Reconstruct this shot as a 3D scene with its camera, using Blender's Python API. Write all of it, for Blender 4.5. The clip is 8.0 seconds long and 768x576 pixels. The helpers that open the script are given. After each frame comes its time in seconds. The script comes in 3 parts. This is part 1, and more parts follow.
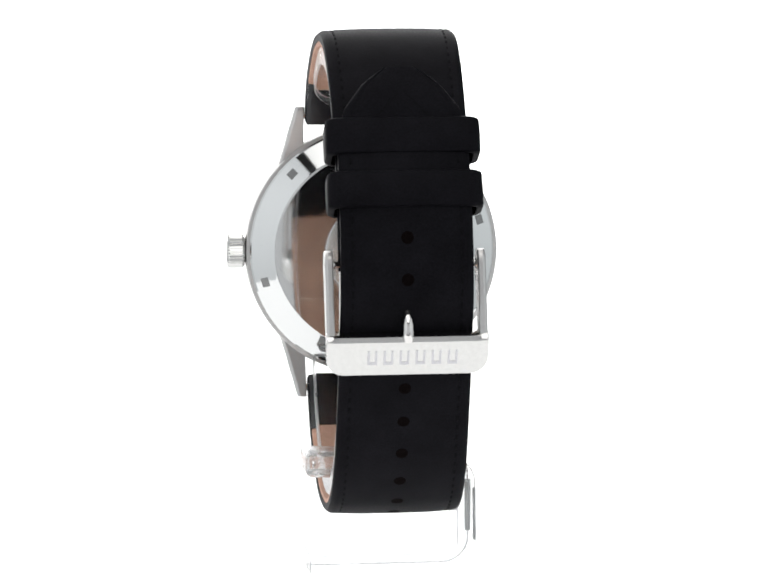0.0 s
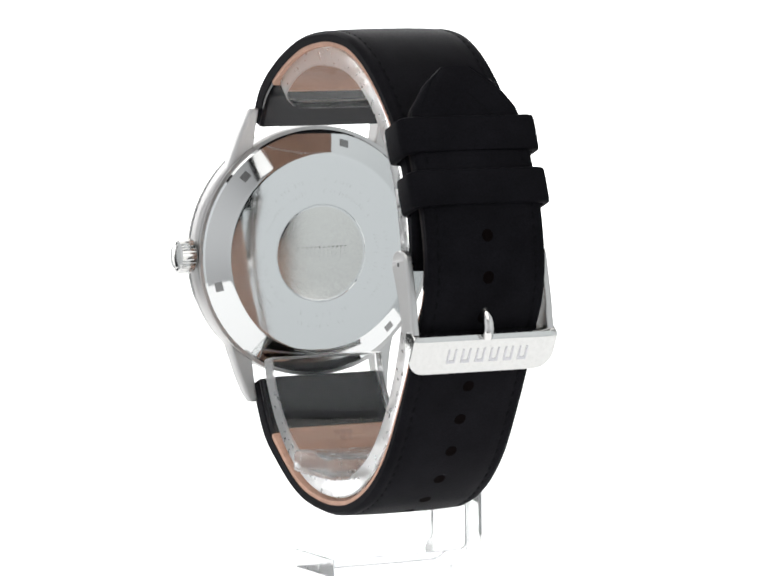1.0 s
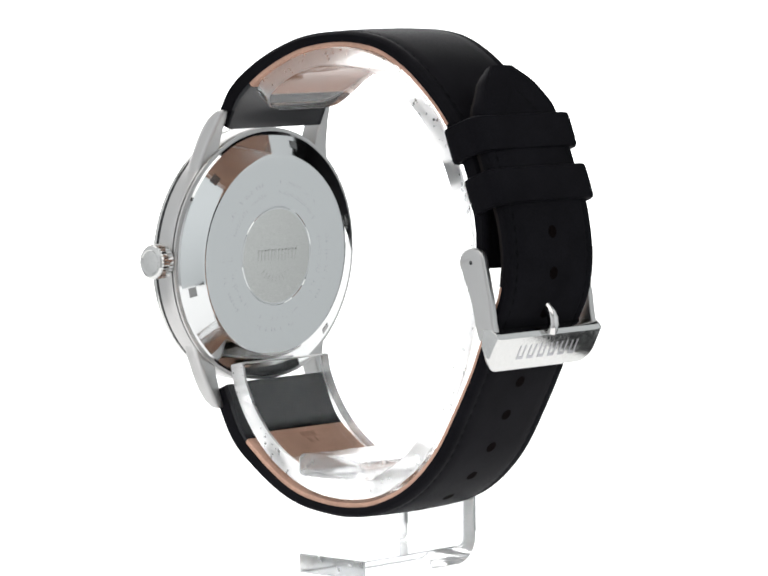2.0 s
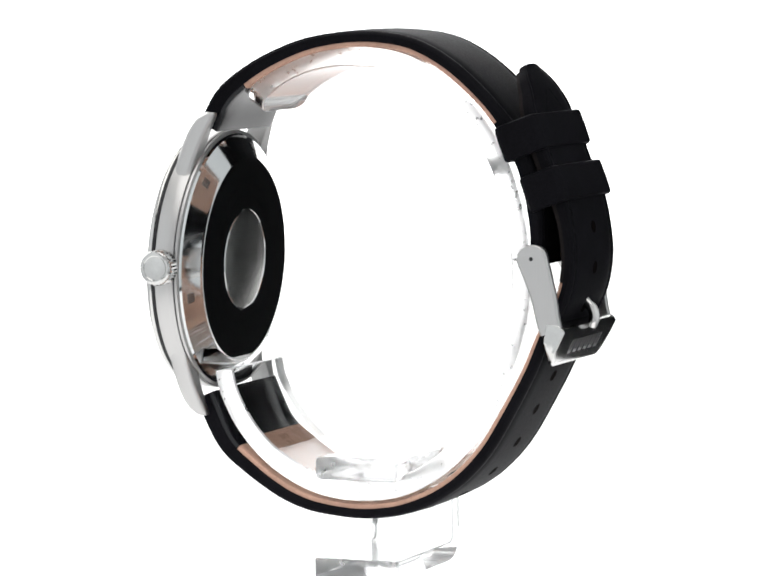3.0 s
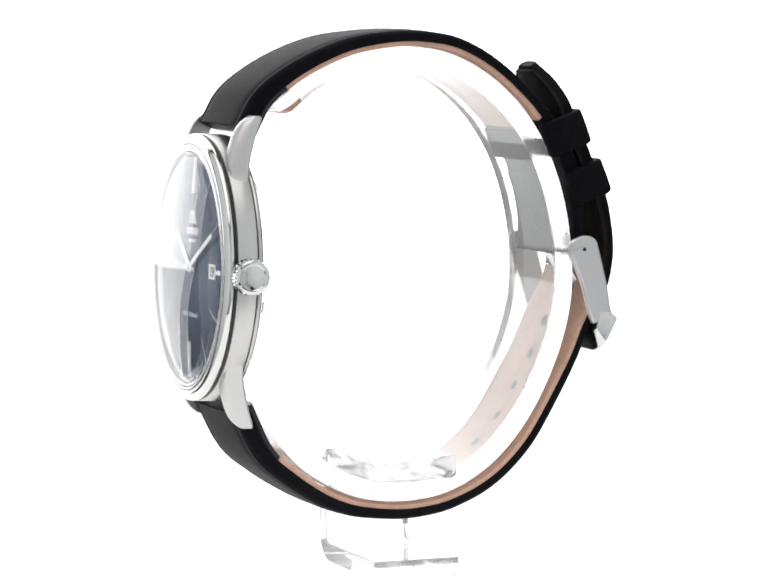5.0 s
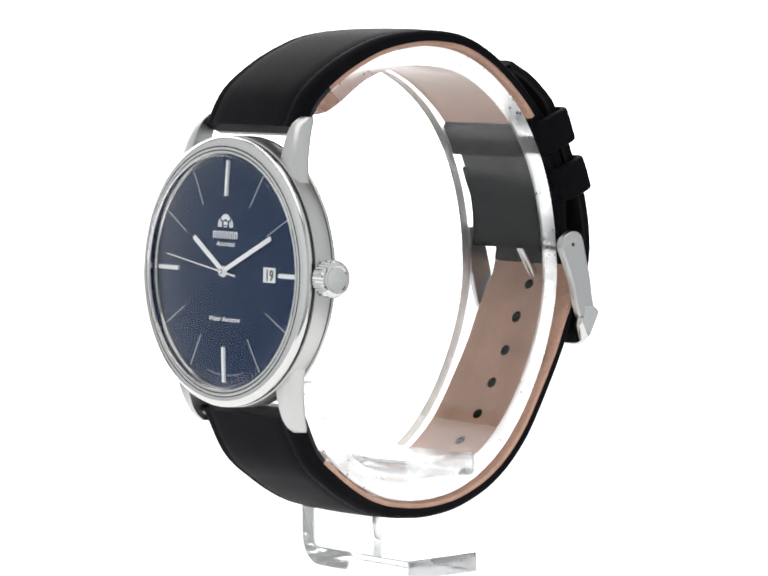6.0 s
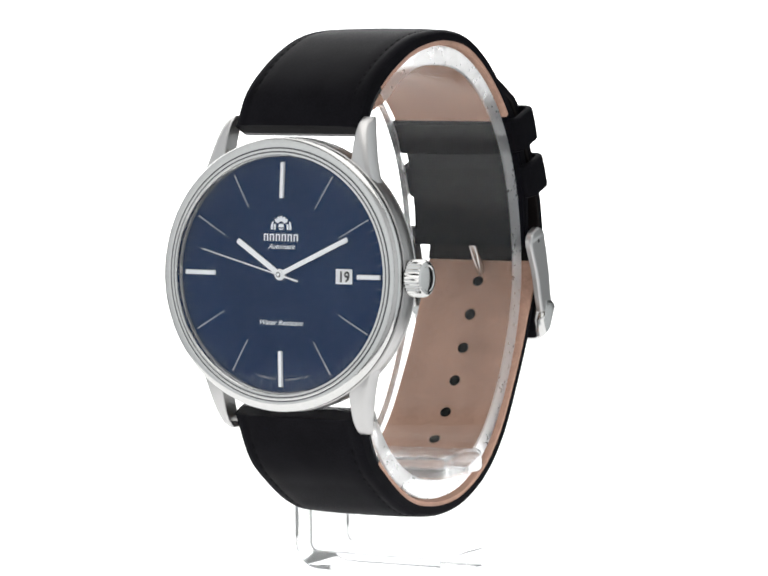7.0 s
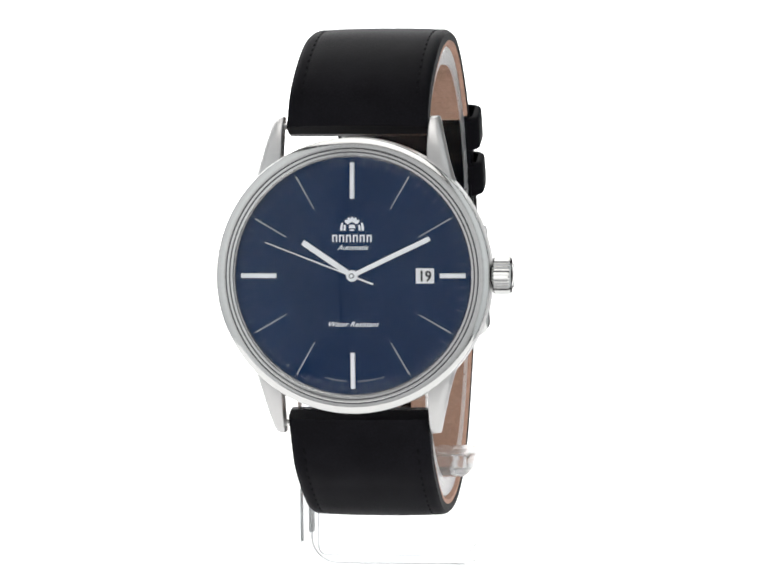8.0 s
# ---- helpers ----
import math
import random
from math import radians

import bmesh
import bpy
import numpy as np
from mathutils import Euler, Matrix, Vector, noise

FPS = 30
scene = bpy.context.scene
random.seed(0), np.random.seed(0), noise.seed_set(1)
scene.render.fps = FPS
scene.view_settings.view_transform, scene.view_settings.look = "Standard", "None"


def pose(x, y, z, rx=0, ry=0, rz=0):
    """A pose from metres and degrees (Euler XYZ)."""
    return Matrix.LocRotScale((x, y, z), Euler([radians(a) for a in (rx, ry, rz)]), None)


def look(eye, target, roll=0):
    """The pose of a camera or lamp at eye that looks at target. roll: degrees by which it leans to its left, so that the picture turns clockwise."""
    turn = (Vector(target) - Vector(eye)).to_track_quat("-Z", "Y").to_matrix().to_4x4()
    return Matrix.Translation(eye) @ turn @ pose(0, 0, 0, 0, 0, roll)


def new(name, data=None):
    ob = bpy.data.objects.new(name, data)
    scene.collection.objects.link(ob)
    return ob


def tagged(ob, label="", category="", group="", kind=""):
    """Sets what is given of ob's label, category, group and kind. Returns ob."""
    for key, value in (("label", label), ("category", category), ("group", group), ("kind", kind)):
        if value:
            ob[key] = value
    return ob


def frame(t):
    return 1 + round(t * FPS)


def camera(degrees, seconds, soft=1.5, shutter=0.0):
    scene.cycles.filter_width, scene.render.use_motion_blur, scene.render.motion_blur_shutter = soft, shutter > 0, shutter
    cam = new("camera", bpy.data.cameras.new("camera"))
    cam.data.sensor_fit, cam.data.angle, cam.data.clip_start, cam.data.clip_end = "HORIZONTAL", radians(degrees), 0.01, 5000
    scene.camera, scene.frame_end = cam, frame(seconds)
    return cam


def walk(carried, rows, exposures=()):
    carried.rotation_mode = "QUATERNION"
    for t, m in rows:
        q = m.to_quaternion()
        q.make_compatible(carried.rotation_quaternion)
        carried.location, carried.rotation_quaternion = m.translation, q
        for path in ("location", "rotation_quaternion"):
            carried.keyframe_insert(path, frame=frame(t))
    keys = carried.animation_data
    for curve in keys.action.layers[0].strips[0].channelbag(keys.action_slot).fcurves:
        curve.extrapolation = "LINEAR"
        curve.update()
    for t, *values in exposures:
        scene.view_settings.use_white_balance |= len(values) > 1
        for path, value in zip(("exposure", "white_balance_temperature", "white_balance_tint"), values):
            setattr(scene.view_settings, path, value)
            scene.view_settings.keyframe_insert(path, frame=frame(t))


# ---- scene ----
# A wristwatch on a clear display stand turns once round on a white light table.
# Watch measures are in millimetres: x towards the crown, y from the dial to the buckle, z up from the dial's centre.
MM = 0.001
BASE = 47.6          # height of the dial's centre over the table
OFF, AHEAD = 0.2, 0.25  # the watch stands this much beside and before the turning axis

cam = camera(11.2, 8.0, soft=1.9)
stand_point = pose(0, -0.5996, (BASE + 43.3) * MM, 90 - 4.55, 0, 0.0375) @ pose(0, 0, 0, 0, 0, -0.60)
walk(cam, [(0.0, stand_point), (8.0, stand_point)], exposures=[(0.0, 0.0), (8.0, 0.0)])


def turn(t):
    """The turntable's angle in degrees."""
    return -91.376 + 20.70 * (t - 4.0)


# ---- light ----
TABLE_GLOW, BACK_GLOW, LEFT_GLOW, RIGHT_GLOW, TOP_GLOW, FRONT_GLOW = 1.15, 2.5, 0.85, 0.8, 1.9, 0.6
world = bpy.data.worlds.new("studio_air")
scene.world = world
world.use_nodes = True
world.node_tree.nodes["Background"].inputs[0].default_value = (0.9, 0.95, 1.0, 1)
world.node_tree.nodes["Background"].inputs[1].default_value = 0.05


# ---- materials ----
def material(name, color, rough=0.5, metal=0.0, grain=0.0, grain_scale=2000.0, bump=0.0, stain=0.0, stain_scale=120.0,
             stretch=(1, 1, 1), spec=0.5, ior=1.5, transmission=0.0, glow=0.0, coat=0.0, rough_var=0.0, voronoi=False):
    m = bpy.data.materials.new(name)
    m.use_nodes = True
    nt = m.node_tree
    b = nt.nodes["Principled BSDF"]
    link = nt.links.new
    b.inputs["Base Color"].default_value = (*color, 1)
    b.inputs["Roughness"].default_value = rough
    b.inputs["Metallic"].default_value = metal
    b.inputs["Specular IOR Level"].default_value = spec
    b.inputs["IOR"].default_value = ior
    b.inputs["Transmission Weight"].default_value = transmission
    b.inputs["Coat Weight"].default_value = coat
    if glow:
        b.inputs["Emission Color"].default_value = (1, 1, 1, 1)
        b.inputs["Emission Strength"].default_value = glow
    if not (grain or bump or stain or rough_var):
        return m
    co = nt.nodes.new("ShaderNodeTexCoord")
    mp = nt.nodes.new("ShaderNodeMapping")
    mp.inputs["Scale"].default_value = stretch
    link(co.outputs["Object"], mp.inputs["Vector"])
    fine = nt.nodes.new("ShaderNodeTexNoise")
    fine.inputs["Scale"].default_value = grain_scale
    fine.inputs["Detail"].default_value = 4
    link(mp.outputs["Vector"], fine.inputs["Vector"])
    wide = nt.nodes.new("ShaderNodeTexNoise")
    wide.inputs["Scale"].default_value = stain_scale
    wide.inputs["Detail"].default_value = 3
    link(co.outputs["Object"], wide.inputs["Vector"])
    last = None
    for source, amount in ((fine, grain), (wide, stain)):
        if not amount:
            continue
        ramp = nt.nodes.new("ShaderNodeMapRange")
        ramp.inputs["From Min"].default_value, ramp.inputs["From Max"].default_value = 0.25, 0.75
        ramp.inputs["To Min"].default_value, ramp.inputs["To Max"].default_value = 1 - amount, 1 + amount
        link(source.outputs["Fac"], ramp.inputs["Value"])
        mix = nt.nodes.new("ShaderNodeVectorMath")
        mix.operation = "SCALE"
        mix.inputs[0].default_value = color
        if last:
            link(last.outputs["Vector"], mix.inputs[0])
        link(ramp.outputs["Result"], mix.inputs["Scale"])
        last = mix
    if last:
        link(last.outputs["Vector"], b.inputs["Base Color"])
    if rough_var:
        ramp = nt.nodes.new("ShaderNodeMapRange")
        ramp.inputs["From Min"].default_value, ramp.inputs["From Max"].default_value = 0.3, 0.7
        ramp.inputs["To Min"].default_value, ramp.inputs["To Max"].default_value = max(0, rough - rough_var), rough + rough_var
        link(fine.outputs["Fac"], ramp.inputs["Value"])
        link(ramp.outputs["Result"], b.inputs["Roughness"])
    if bump:
        node = nt.nodes.new("ShaderNodeBump")
        node.inputs["Strength"].default_value = bump
        node.inputs["Distance"].default_value = 0.0002
        if voronoi:
            cells = nt.nodes.new("ShaderNodeTexVoronoi")
            cells.inputs["Scale"].default_value = grain_scale * 0.7
            link(mp.outputs["Vector"], cells.inputs["Vector"])
            both = nt.nodes.new("ShaderNodeMath")
            link(cells.outputs["Distance"], both.inputs[0])
            link(fine.outputs["Fac"], both.inputs[1])
            link(both.outputs["Value"], node.inputs["Height"])
        else:
            link(fine.outputs["Fac"], node.inputs["Height"])
        link(node.outputs["Normal"], b.inputs["Normal"])
    return m


# Emission stands in for light on the sheet; the backdrop is set brighter.
M_TABLE = material("glowing_table", (0.26, 0.26, 0.26), 0.6, glow=TABLE_GLOW, stain=0.01, stain_scale=8)
M_BACK = material("glowing_backdrop", (0.26, 0.26, 0.26), 0.7, glow=BACK_GLOW, stain=0.01, stain_scale=8)


def lamp_front(name, color, glow, reach):
    """A lit diffuser, brightest in its middle and fading to its edges."""
    m = material(name, (0.15, 0.15, 0.15), 0.7)
    nt = m.node_tree
    co = nt.nodes.new("ShaderNodeTexCoord")
    far = nt.nodes.new("ShaderNodeVectorMath")
    far.operation = "LENGTH"
    nt.links.new(co.outputs["Object"], far.inputs[0])
    fade = nt.nodes.new("ShaderNodeMapRange")
    fade.interpolation_type = "SMOOTHSTEP"
    fade.inputs["From Min"].default_value, fade.inputs["From Max"].default_value = 0.0, reach
    fade.inputs["To Min"].default_value, fade.inputs["To Max"].default_value = glow * 1.1, glow * 0.7
    nt.links.new(far.outputs["Value"], fade.inputs["Value"])
    b = nt.nodes["Principled BSDF"]
    b.inputs["Emission Color"].default_value = (*color, 1)
    nt.links.new(fade.outputs["Result"], b.inputs["Emission Strength"])
    return m


M_LEFT = lamp_front("left_diffuser", (0.95, 0.98, 1.0), LEFT_GLOW, 0.9)
M_RIGHT = lamp_front("right_diffuser", (0.93, 0.98, 1.0), RIGHT_GLOW, 0.9)
M_FRONT = lamp_front("front_fill", (0.97, 0.98, 1.0), FRONT_GLOW, 1.2)
M_TOP = lamp_front("top_diffuser", (1.0, 0.99, 0.97), TOP_GLOW, 0.8)
M_ROOM = material("dark_studio_paint", (0.06, 0.06, 0.065), 0.8, stain=0.2, stain_scale=3)
M_HOUSING = material("black_fabric", (0.02, 0.02, 0.02), 0.8, grain=0.2, grain_scale=300)
M_POLISH = material("polished_steel", (0.63, 0.62, 0.61), 0.07, 1.0, rough_var=0.03, grain_scale=900, stain=0.04)
M_BRUSH = material("brushed_steel", (0.50, 0.495, 0.49), 0.36, 1.0, grain=0.03, grain_scale=1200, stretch=(0.5, 6, 0.12), rough_var=0.05)
M_BEZEL = material("satin_bezel_steel", (0.58, 0.58, 0.57), 0.12, 1.0, grain=0.03, grain_scale=1500, rough_var=0.05)
M_DARKSTEEL = material("shaded_steel_groove", (0.2, 0.2, 0.2), 0.2, 1.0, grain=0.1)
M_ENGRAVE = material("engraved_steel", (0.615, 0.62, 0.62), 0.09, 1.0, grain=0.03)
M_MEDALLINE = material("engraved_medallion_steel", (0.565, 0.565, 0.545), 0.2, 1.0, grain=0.03)
M_LETTER = material("engraved_grey_line", (0.46, 0.46, 0.48), 0.3, 1.0, grain=0.06)
M_BACKFLAT = material("mirror_case_back", (0.63, 0.64, 0.64), 0.06, 1.0, rough_var=0.02, grain_scale=600)
M_MEDAL = material("matt_medallion_steel", (0.58, 0.58, 0.56), 0.2, 1.0, grain=0.05, grain_scale=3000, rough_var=0.05)
M_DIAL = material("deep_blue_sunray_dial", (0.006, 0.0225, 0.070), 0.4, 0.65, stain=0.10, stain_scale=70, spec=0.15)
brushing = M_DIAL.node_tree.nodes.new("ShaderNodeTangent")
brushing.direction_type, brushing.axis = "RADIAL", "Y"
M_DIAL.node_tree.links.new(brushing.outputs["Tangent"], M_DIAL.node_tree.nodes["Principled BSDF"].inputs["Tangent"])
M_DIAL.node_tree.nodes["Principled BSDF"].inputs["Anisotropic"].default_value = 0.35
M_HAND = material("silvered_hand", (0.86, 0.87, 0.89), 0.3, 0.15, grain=0.03)
M_PRINT = material("pale_print", (0.80, 0.83, 0.88), 0.5)
M_THIN = material("thin_grey_print", (0.36, 0.39, 0.45), 0.5)
M_FAINT = material("faint_grey_print", (0.16, 0.18, 0.23), 0.5)
M_DATE = material("white_date_disc", (0.78, 0.78, 0.78), 0.5)
M_INK = material("black_ink", (0.01, 0.01, 0.012), 0.5)


def crystal_glass(name, head_on):
    """Thin clear glass: it lets light straight through and mirrors more towards grazing."""
    m = bpy.data.materials.new(name)
    m.use_nodes = True
    nt = m.node_tree
    nt.nodes.remove(nt.nodes["Principled BSDF"])
    weight = nt.nodes.new("ShaderNodeLayerWeight")
    weight.inputs["Blend"].default_value = 0.5
    power = nt.nodes.new("ShaderNodeMath")
    power.operation = "POWER"
    power.inputs[1].default_value = 4.5
    nt.links.new(weight.outputs["Facing"], power.inputs[0])
    amount = nt.nodes.new("ShaderNodeMapRange")
    amount.inputs["To Min"].default_value, amount.inputs["To Max"].default_value = head_on, 1.0
    nt.links.new(power.outputs["Value"], amount.inputs["Value"])
    clear = nt.nodes.new("ShaderNodeBsdfTransparent")
    gloss = nt.nodes.new("ShaderNodeBsdfGlossy")
    gloss.inputs["Roughness"].default_value = 0.0
    both = nt.nodes.new("ShaderNodeMixShader")
    nt.links.new(amount.outputs["Result"], both.inputs[0])
    nt.links.new(clear.outputs[0], both.inputs[1])
    nt.links.new(gloss.outputs[0], both.inputs[2])
    nt.links.new(both.outputs[0], nt.nodes["Material Output"].inputs["Surface"])
    return m


M_CRYSTAL = crystal_glass("mineral_crystal", 0.016)
M_ACRYL = material("clear_acrylic", (0.985, 0.995, 0.99), 0.015, ior=1.27, transmission=1.0)
M_FOOT = material("clear_bent_acrylic", (0.99, 1.0, 1.0), 0.03, ior=1.30, transmission=0.85)
M_SAWN = material("frosted_acrylic_edge", (0.99, 0.99, 0.99), 0.42, ior=1.3, transmission=0.85, grain=0.08, rough_var=0.2, grain_scale=1100, bump=0.2, stain=0.06, stain_scale=60)
# Greys that stand in for dark reflections along the clear acrylic's corners.
M_LINE = material("grey_edge_reflection", (0.45, 0.46, 0.47), 0.2, ior=1.3, transmission=0.5, grain=0.2)
M_EDGEREFLECT = material("dark_edge_reflection", (0.40, 0.41, 0.42), 0.3, ior=1.3, transmission=0.45, grain=0.3, grain_scale=500)
M_MILK = material("milky_acrylic", (0.99, 0.995, 1.0), 0.2, ior=1.18, transmission=0.9, rough_var=0.1, grain_scale=500, bump=0.12)
M_GROOVE = material("dark_steel_step", (0.10, 0.10, 0.105), 0.3, 1.0, grain=0.1)
M_GASKET = material("dark_seam", (0.02, 0.02, 0.022), 0.45, 0.4, grain=0.1)
M_LEATHER = material("black_calf_leather", (0.0064, 0.0062, 0.0078), 0.48, grain=0.25, grain_scale=3600, bump=0.06, stain=0.25, stain_scale=150, spec=0.5, ior=1.075, voronoi=True, rough_var=0.06)
M_FOLD = material("black_strap_underside", (0.0055, 0.0055, 0.0075), 0.5, grain=0.2, grain_scale=2200, bump=0.05, stain=0.2, spec=0.5, ior=1.08)
M_LOOP = material("glossy_black_strap_end", (0.006, 0.006, 0.008), 0.18, grain=0.2, grain_scale=2200, bump=0.02, stain=0.2, spec=0.5, ior=1.42)
M_LINING = material("tan_nubuck_lining", (0.51, 0.31, 0.232), 0.75, grain=0.12, grain_scale=1800, bump=0.2, stain=0.14, stain_scale=180, spec=0.2)
M_TAIL = material("shaded_lining_brown", (0.009, 0.007, 0.007), 0.7, grain=0.2, grain_scale=1800, bump=0.2, spec=0.1)
M_THREAD = material("black_thread", (0.004, 0.004, 0.005), 0.8, grain=0.2, spec=0.05)
M_HOLE = material("hole_shade", (0.003, 0.002, 0.002), 0.9, grain=0.3, spec=0.02)
M_STAMP = material("stamped_brown_mark", (0.22, 0.11, 0.08), 0.8, grain=0.2)


# ---- building ----
def part(name, bm, mat, parent, label="", smooth=35.0, askew=0.0):
    """One mesh object under a thing or part; the bmesh is in millimetres. askew: sideways lean of the strap towards the buckle."""
    for v in bm.verts if askew else ():
        v.co.x += askew * max(0.0, v.co.y)
    bmesh.ops.scale(bm, vec=(MM, MM, MM), verts=bm.verts)
    bmesh.ops.recalc_face_normals(bm, faces=bm.faces)
    me = bpy.data.meshes.new(name)
    bm.to_mesh(me)
    bm.free()
    me.materials.append(mat)
    if smooth:
        me.shade_smooth()
        me.set_sharp_from_angle(angle=radians(smooth))
    ob = new(name, me)
    ob.parent = parent
    if label:
        tagged(ob, label)
    return ob


def softened(ob, width, segments=2):
    mod = ob.modifiers.new("edge", "BEVEL")
    mod.width, mod.segments, mod.limit_method, mod.angle_limit = width * MM, segments, "ANGLE", radians(40)
    return ob


def grid(bm, rows, closed_u=False, closed_v=False):
    """Quads between rows of points."""
    vs = [[bm.verts.new(p) for p in r] for r in rows]
    nu, nv = len(vs), len(vs[0])
    for i in range(nu if closed_u else nu - 1):
        for j in range(nv if closed_v else nv - 1):
            a, b = vs[i], vs[(i + 1) % nu]
            bm.faces.new((a[j], a[(j + 1) % nv], b[(j + 1) % nv], b[j]))
    return vs


def box(bm, a, b, m=None):
    """A box between two corners."""
    q = [(x, y, z) for x in (a[0], b[0]) for y in (a[1], b[1]) for z in (a[2], b[2])]
    v = [bm.verts.new(m @ Vector(p) if m else p) for p in q]
    for f in ((0, 1, 3, 2), (4, 6, 7, 5), (0, 4, 5, 1), (2, 3, 7, 6), (0, 2, 6, 4), (1, 5, 7, 3)):
        bm.faces.new([v[k] for k in f])


def spline(points, n):
    """Points evenly set along a smooth curve through the given ones."""
    p = [Vector(q) for q in points]
    p = [2 * p[0] - p[1]] + p + [2 * p[-1] - p[-2]]
    fine = []
    for i in range(1, len(p) - 2):
        for k in range(24):
            t = k / 24
            fine.append(0.5 * (2 * p[i] + (p[i + 1] - p[i - 1]) * t + (2 * p[i - 1] - 5 * p[i] + 4 * p[i + 1] - p[i + 2]) * t * t
                               + (3 * p[i] - p[i - 1] - 3 * p[i + 1] + p[i + 2]) * t ** 3))
    fine.append(p[-2])
    d = [0.0]
    for a, b in zip(fine, fine[1:]):
        d.append(d[-1] + (b - a).length)
    out = []
    for k in range(n):
        s = d[-1] * k / (n - 1)
        out.append(Vector([float(np.interp(s, d, [q[c] for q in fine])) for c in range(len(fine[0]))]))
    return out, d[-1]


# ---- the studio ----
def studio():
    bm = bmesh.new()
    prof = [(-90, 0), (95, 0), (330, 0)] + [(330 + 170 * math.sin(a), 170 - 170 * math.cos(a)) for a in np.linspace(0.1, math.pi / 2, 12)] + [(500, 900)]
    rows = []
    for y, z in prof:
        left, right = -max(100, 1.1 * y) - 120 * min(1.0, z / 60), max(70, 0.60 * min(y, 330))
        rows.append([(left, y, z), (right, y, z), (right, y + (6 if z > 60 else 0), z - 6), (left, y + (6 if z > 60 else 0), z - 6)])
    vs = grid(bm, rows, closed_v=True)
    bm.faces.new(vs[0])
    bm.faces.new(list(reversed(vs[-1])))
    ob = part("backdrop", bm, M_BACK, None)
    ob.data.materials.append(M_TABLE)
    # Level faces take the table's weaker glow, upright ones the backdrop's.
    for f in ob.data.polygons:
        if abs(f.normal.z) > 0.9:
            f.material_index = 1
    tagged(ob, "white translucent shooting table sweeping up into a backdrop, both given a glow", "backdrop", kind="structure")
    for name, a, b in (("floor", (-2000, -2600, -760), (2000, 1500, -740)), ("ceiling", (-2000, -2600, 1700), (2000, 1500, 1720)),
                       ("wall_north", (-2000, 1500, -760), (2000, 1540, 1720)), ("wall_south", (-2000, -2640, -760), (2000, -2600, 1720)),
                       ("wall_east", (2000, -2640, -760), (2040, 1540, 1720)), ("wall_west", (-2040, -2640, -760), (-2000, 1540, 1720))):
        bm = bmesh.new()
        box(bm, a, b)
        tagged(part(name, bm, M_ROOM, None), "plain dark grey studio surface outside the shot", name.split("_")[0], kind="structure")


def softbox(w, h, mat, m, label):
    """A lamp with a shallow black housing and a white front, shining along its -z."""
    ob = tagged(new("softbox"), label, "studio light", "softboxes round the table")
    bm = bmesh.new()
    rings = [[(sx * w / 2 * k, sy * h / 2 * k, z) for sx, sy in ((-1, -1), (1, -1), (1, 1), (-1, 1))] for k, z in ((1.02, -8), (1.03, 20), (0.35, 190), (0.3, 230))]
    vs = grid(bm, rings, closed_v=True)
    bm.faces.new(vs[-1])
    part("housing", bm, M_HOUSING, ob, "black fabric housing")
    bm = bmesh.new()
    box(bm, (-w / 2, -h / 2, 0), (w / 2, h / 2, 3))
    part("diffuser", bm, mat, ob, "glowing white diffuser")
    ob.matrix_basis = m
    return ob


# ---- watch head ----
HEAD = pose(-0.15, -27.35, -0.3, -2.45, 0, 0)     # in millimetres; the lower rim leans forward


HEAD_SIZE = 1.013


def hp(x, d, z):
    """A point of the head: d forward out of the dial."""
    return HEAD @ Vector((HEAD_SIZE * x, -d, HEAD_SIZE * z))


def lathe(bm, prof, n=96, closed=False):
    """Turn (radius, forward) pairs round the head's axis."""
    rows = [[hp(r * math.sin(2 * math.pi * k / n), d, r * math.cos(2 * math.pi * k / n)) for r, d in prof] for k in range(n)]
    grid(bm, rows, closed_u=True, closed_v=closed)
    bmesh.ops.remove_doubles(bm, verts=bm.verts, dist=1e-4)


def arc_prof(r0, r1, d0, d1, n, power=2.0):
    """A dome from the middle out."""
    return [(r0 + (r1 - r0) * k / (n - 1), d1 + (d0 - d1) * (1 - (k / (n - 1)) ** power)) for k in range(n)]


def dial_height(r):
    return 3.5 - 0.5 * (r / 17.2) ** 2.6


def dial_patch(bm, pts, up, thick):
    """A flat shape on the dial: its outline in (x, z), lifted over the domed dial."""
    top = [bm.verts.new(hp(x, dial_height(math.hypot(x, z)) + up, z)) for x, z in pts]
    low = [bm.verts.new(hp(x, dial_height(math.hypot(x, z)) + up - thick, z)) for x, z in pts]
    bm.faces.new(top)
    for k in range(len(pts)):
        bm.faces.new((top[k], top[k - 1], low[k - 1], low[k]))


def radial_bar(bm, a, r0, r1, w0, w1, up, thick, n=5):
    """A marker along the angle a (clockwise from twelve), following the dial's dome."""
    s, c = math.sin(a), math.cos(a)
    rows = []
    for k in range(n):
        r = r0 + (r1 - r0) * k / (n - 1)
        w = (w0 + (w1 - w0) * k / (n - 1)) / 2
        d = dial_height(r)
        rows.append([hp(r * s + e * w * c, d + u, r * c - e * w * s) for e, u in ((-1, up - thick), (-0.75, up), (0.75, up), (1, up - thick))])
    vs = grid(bm, rows)
    bm.faces.new(vs[0])
    bm.faces.new(list(reversed(vs[-1])))


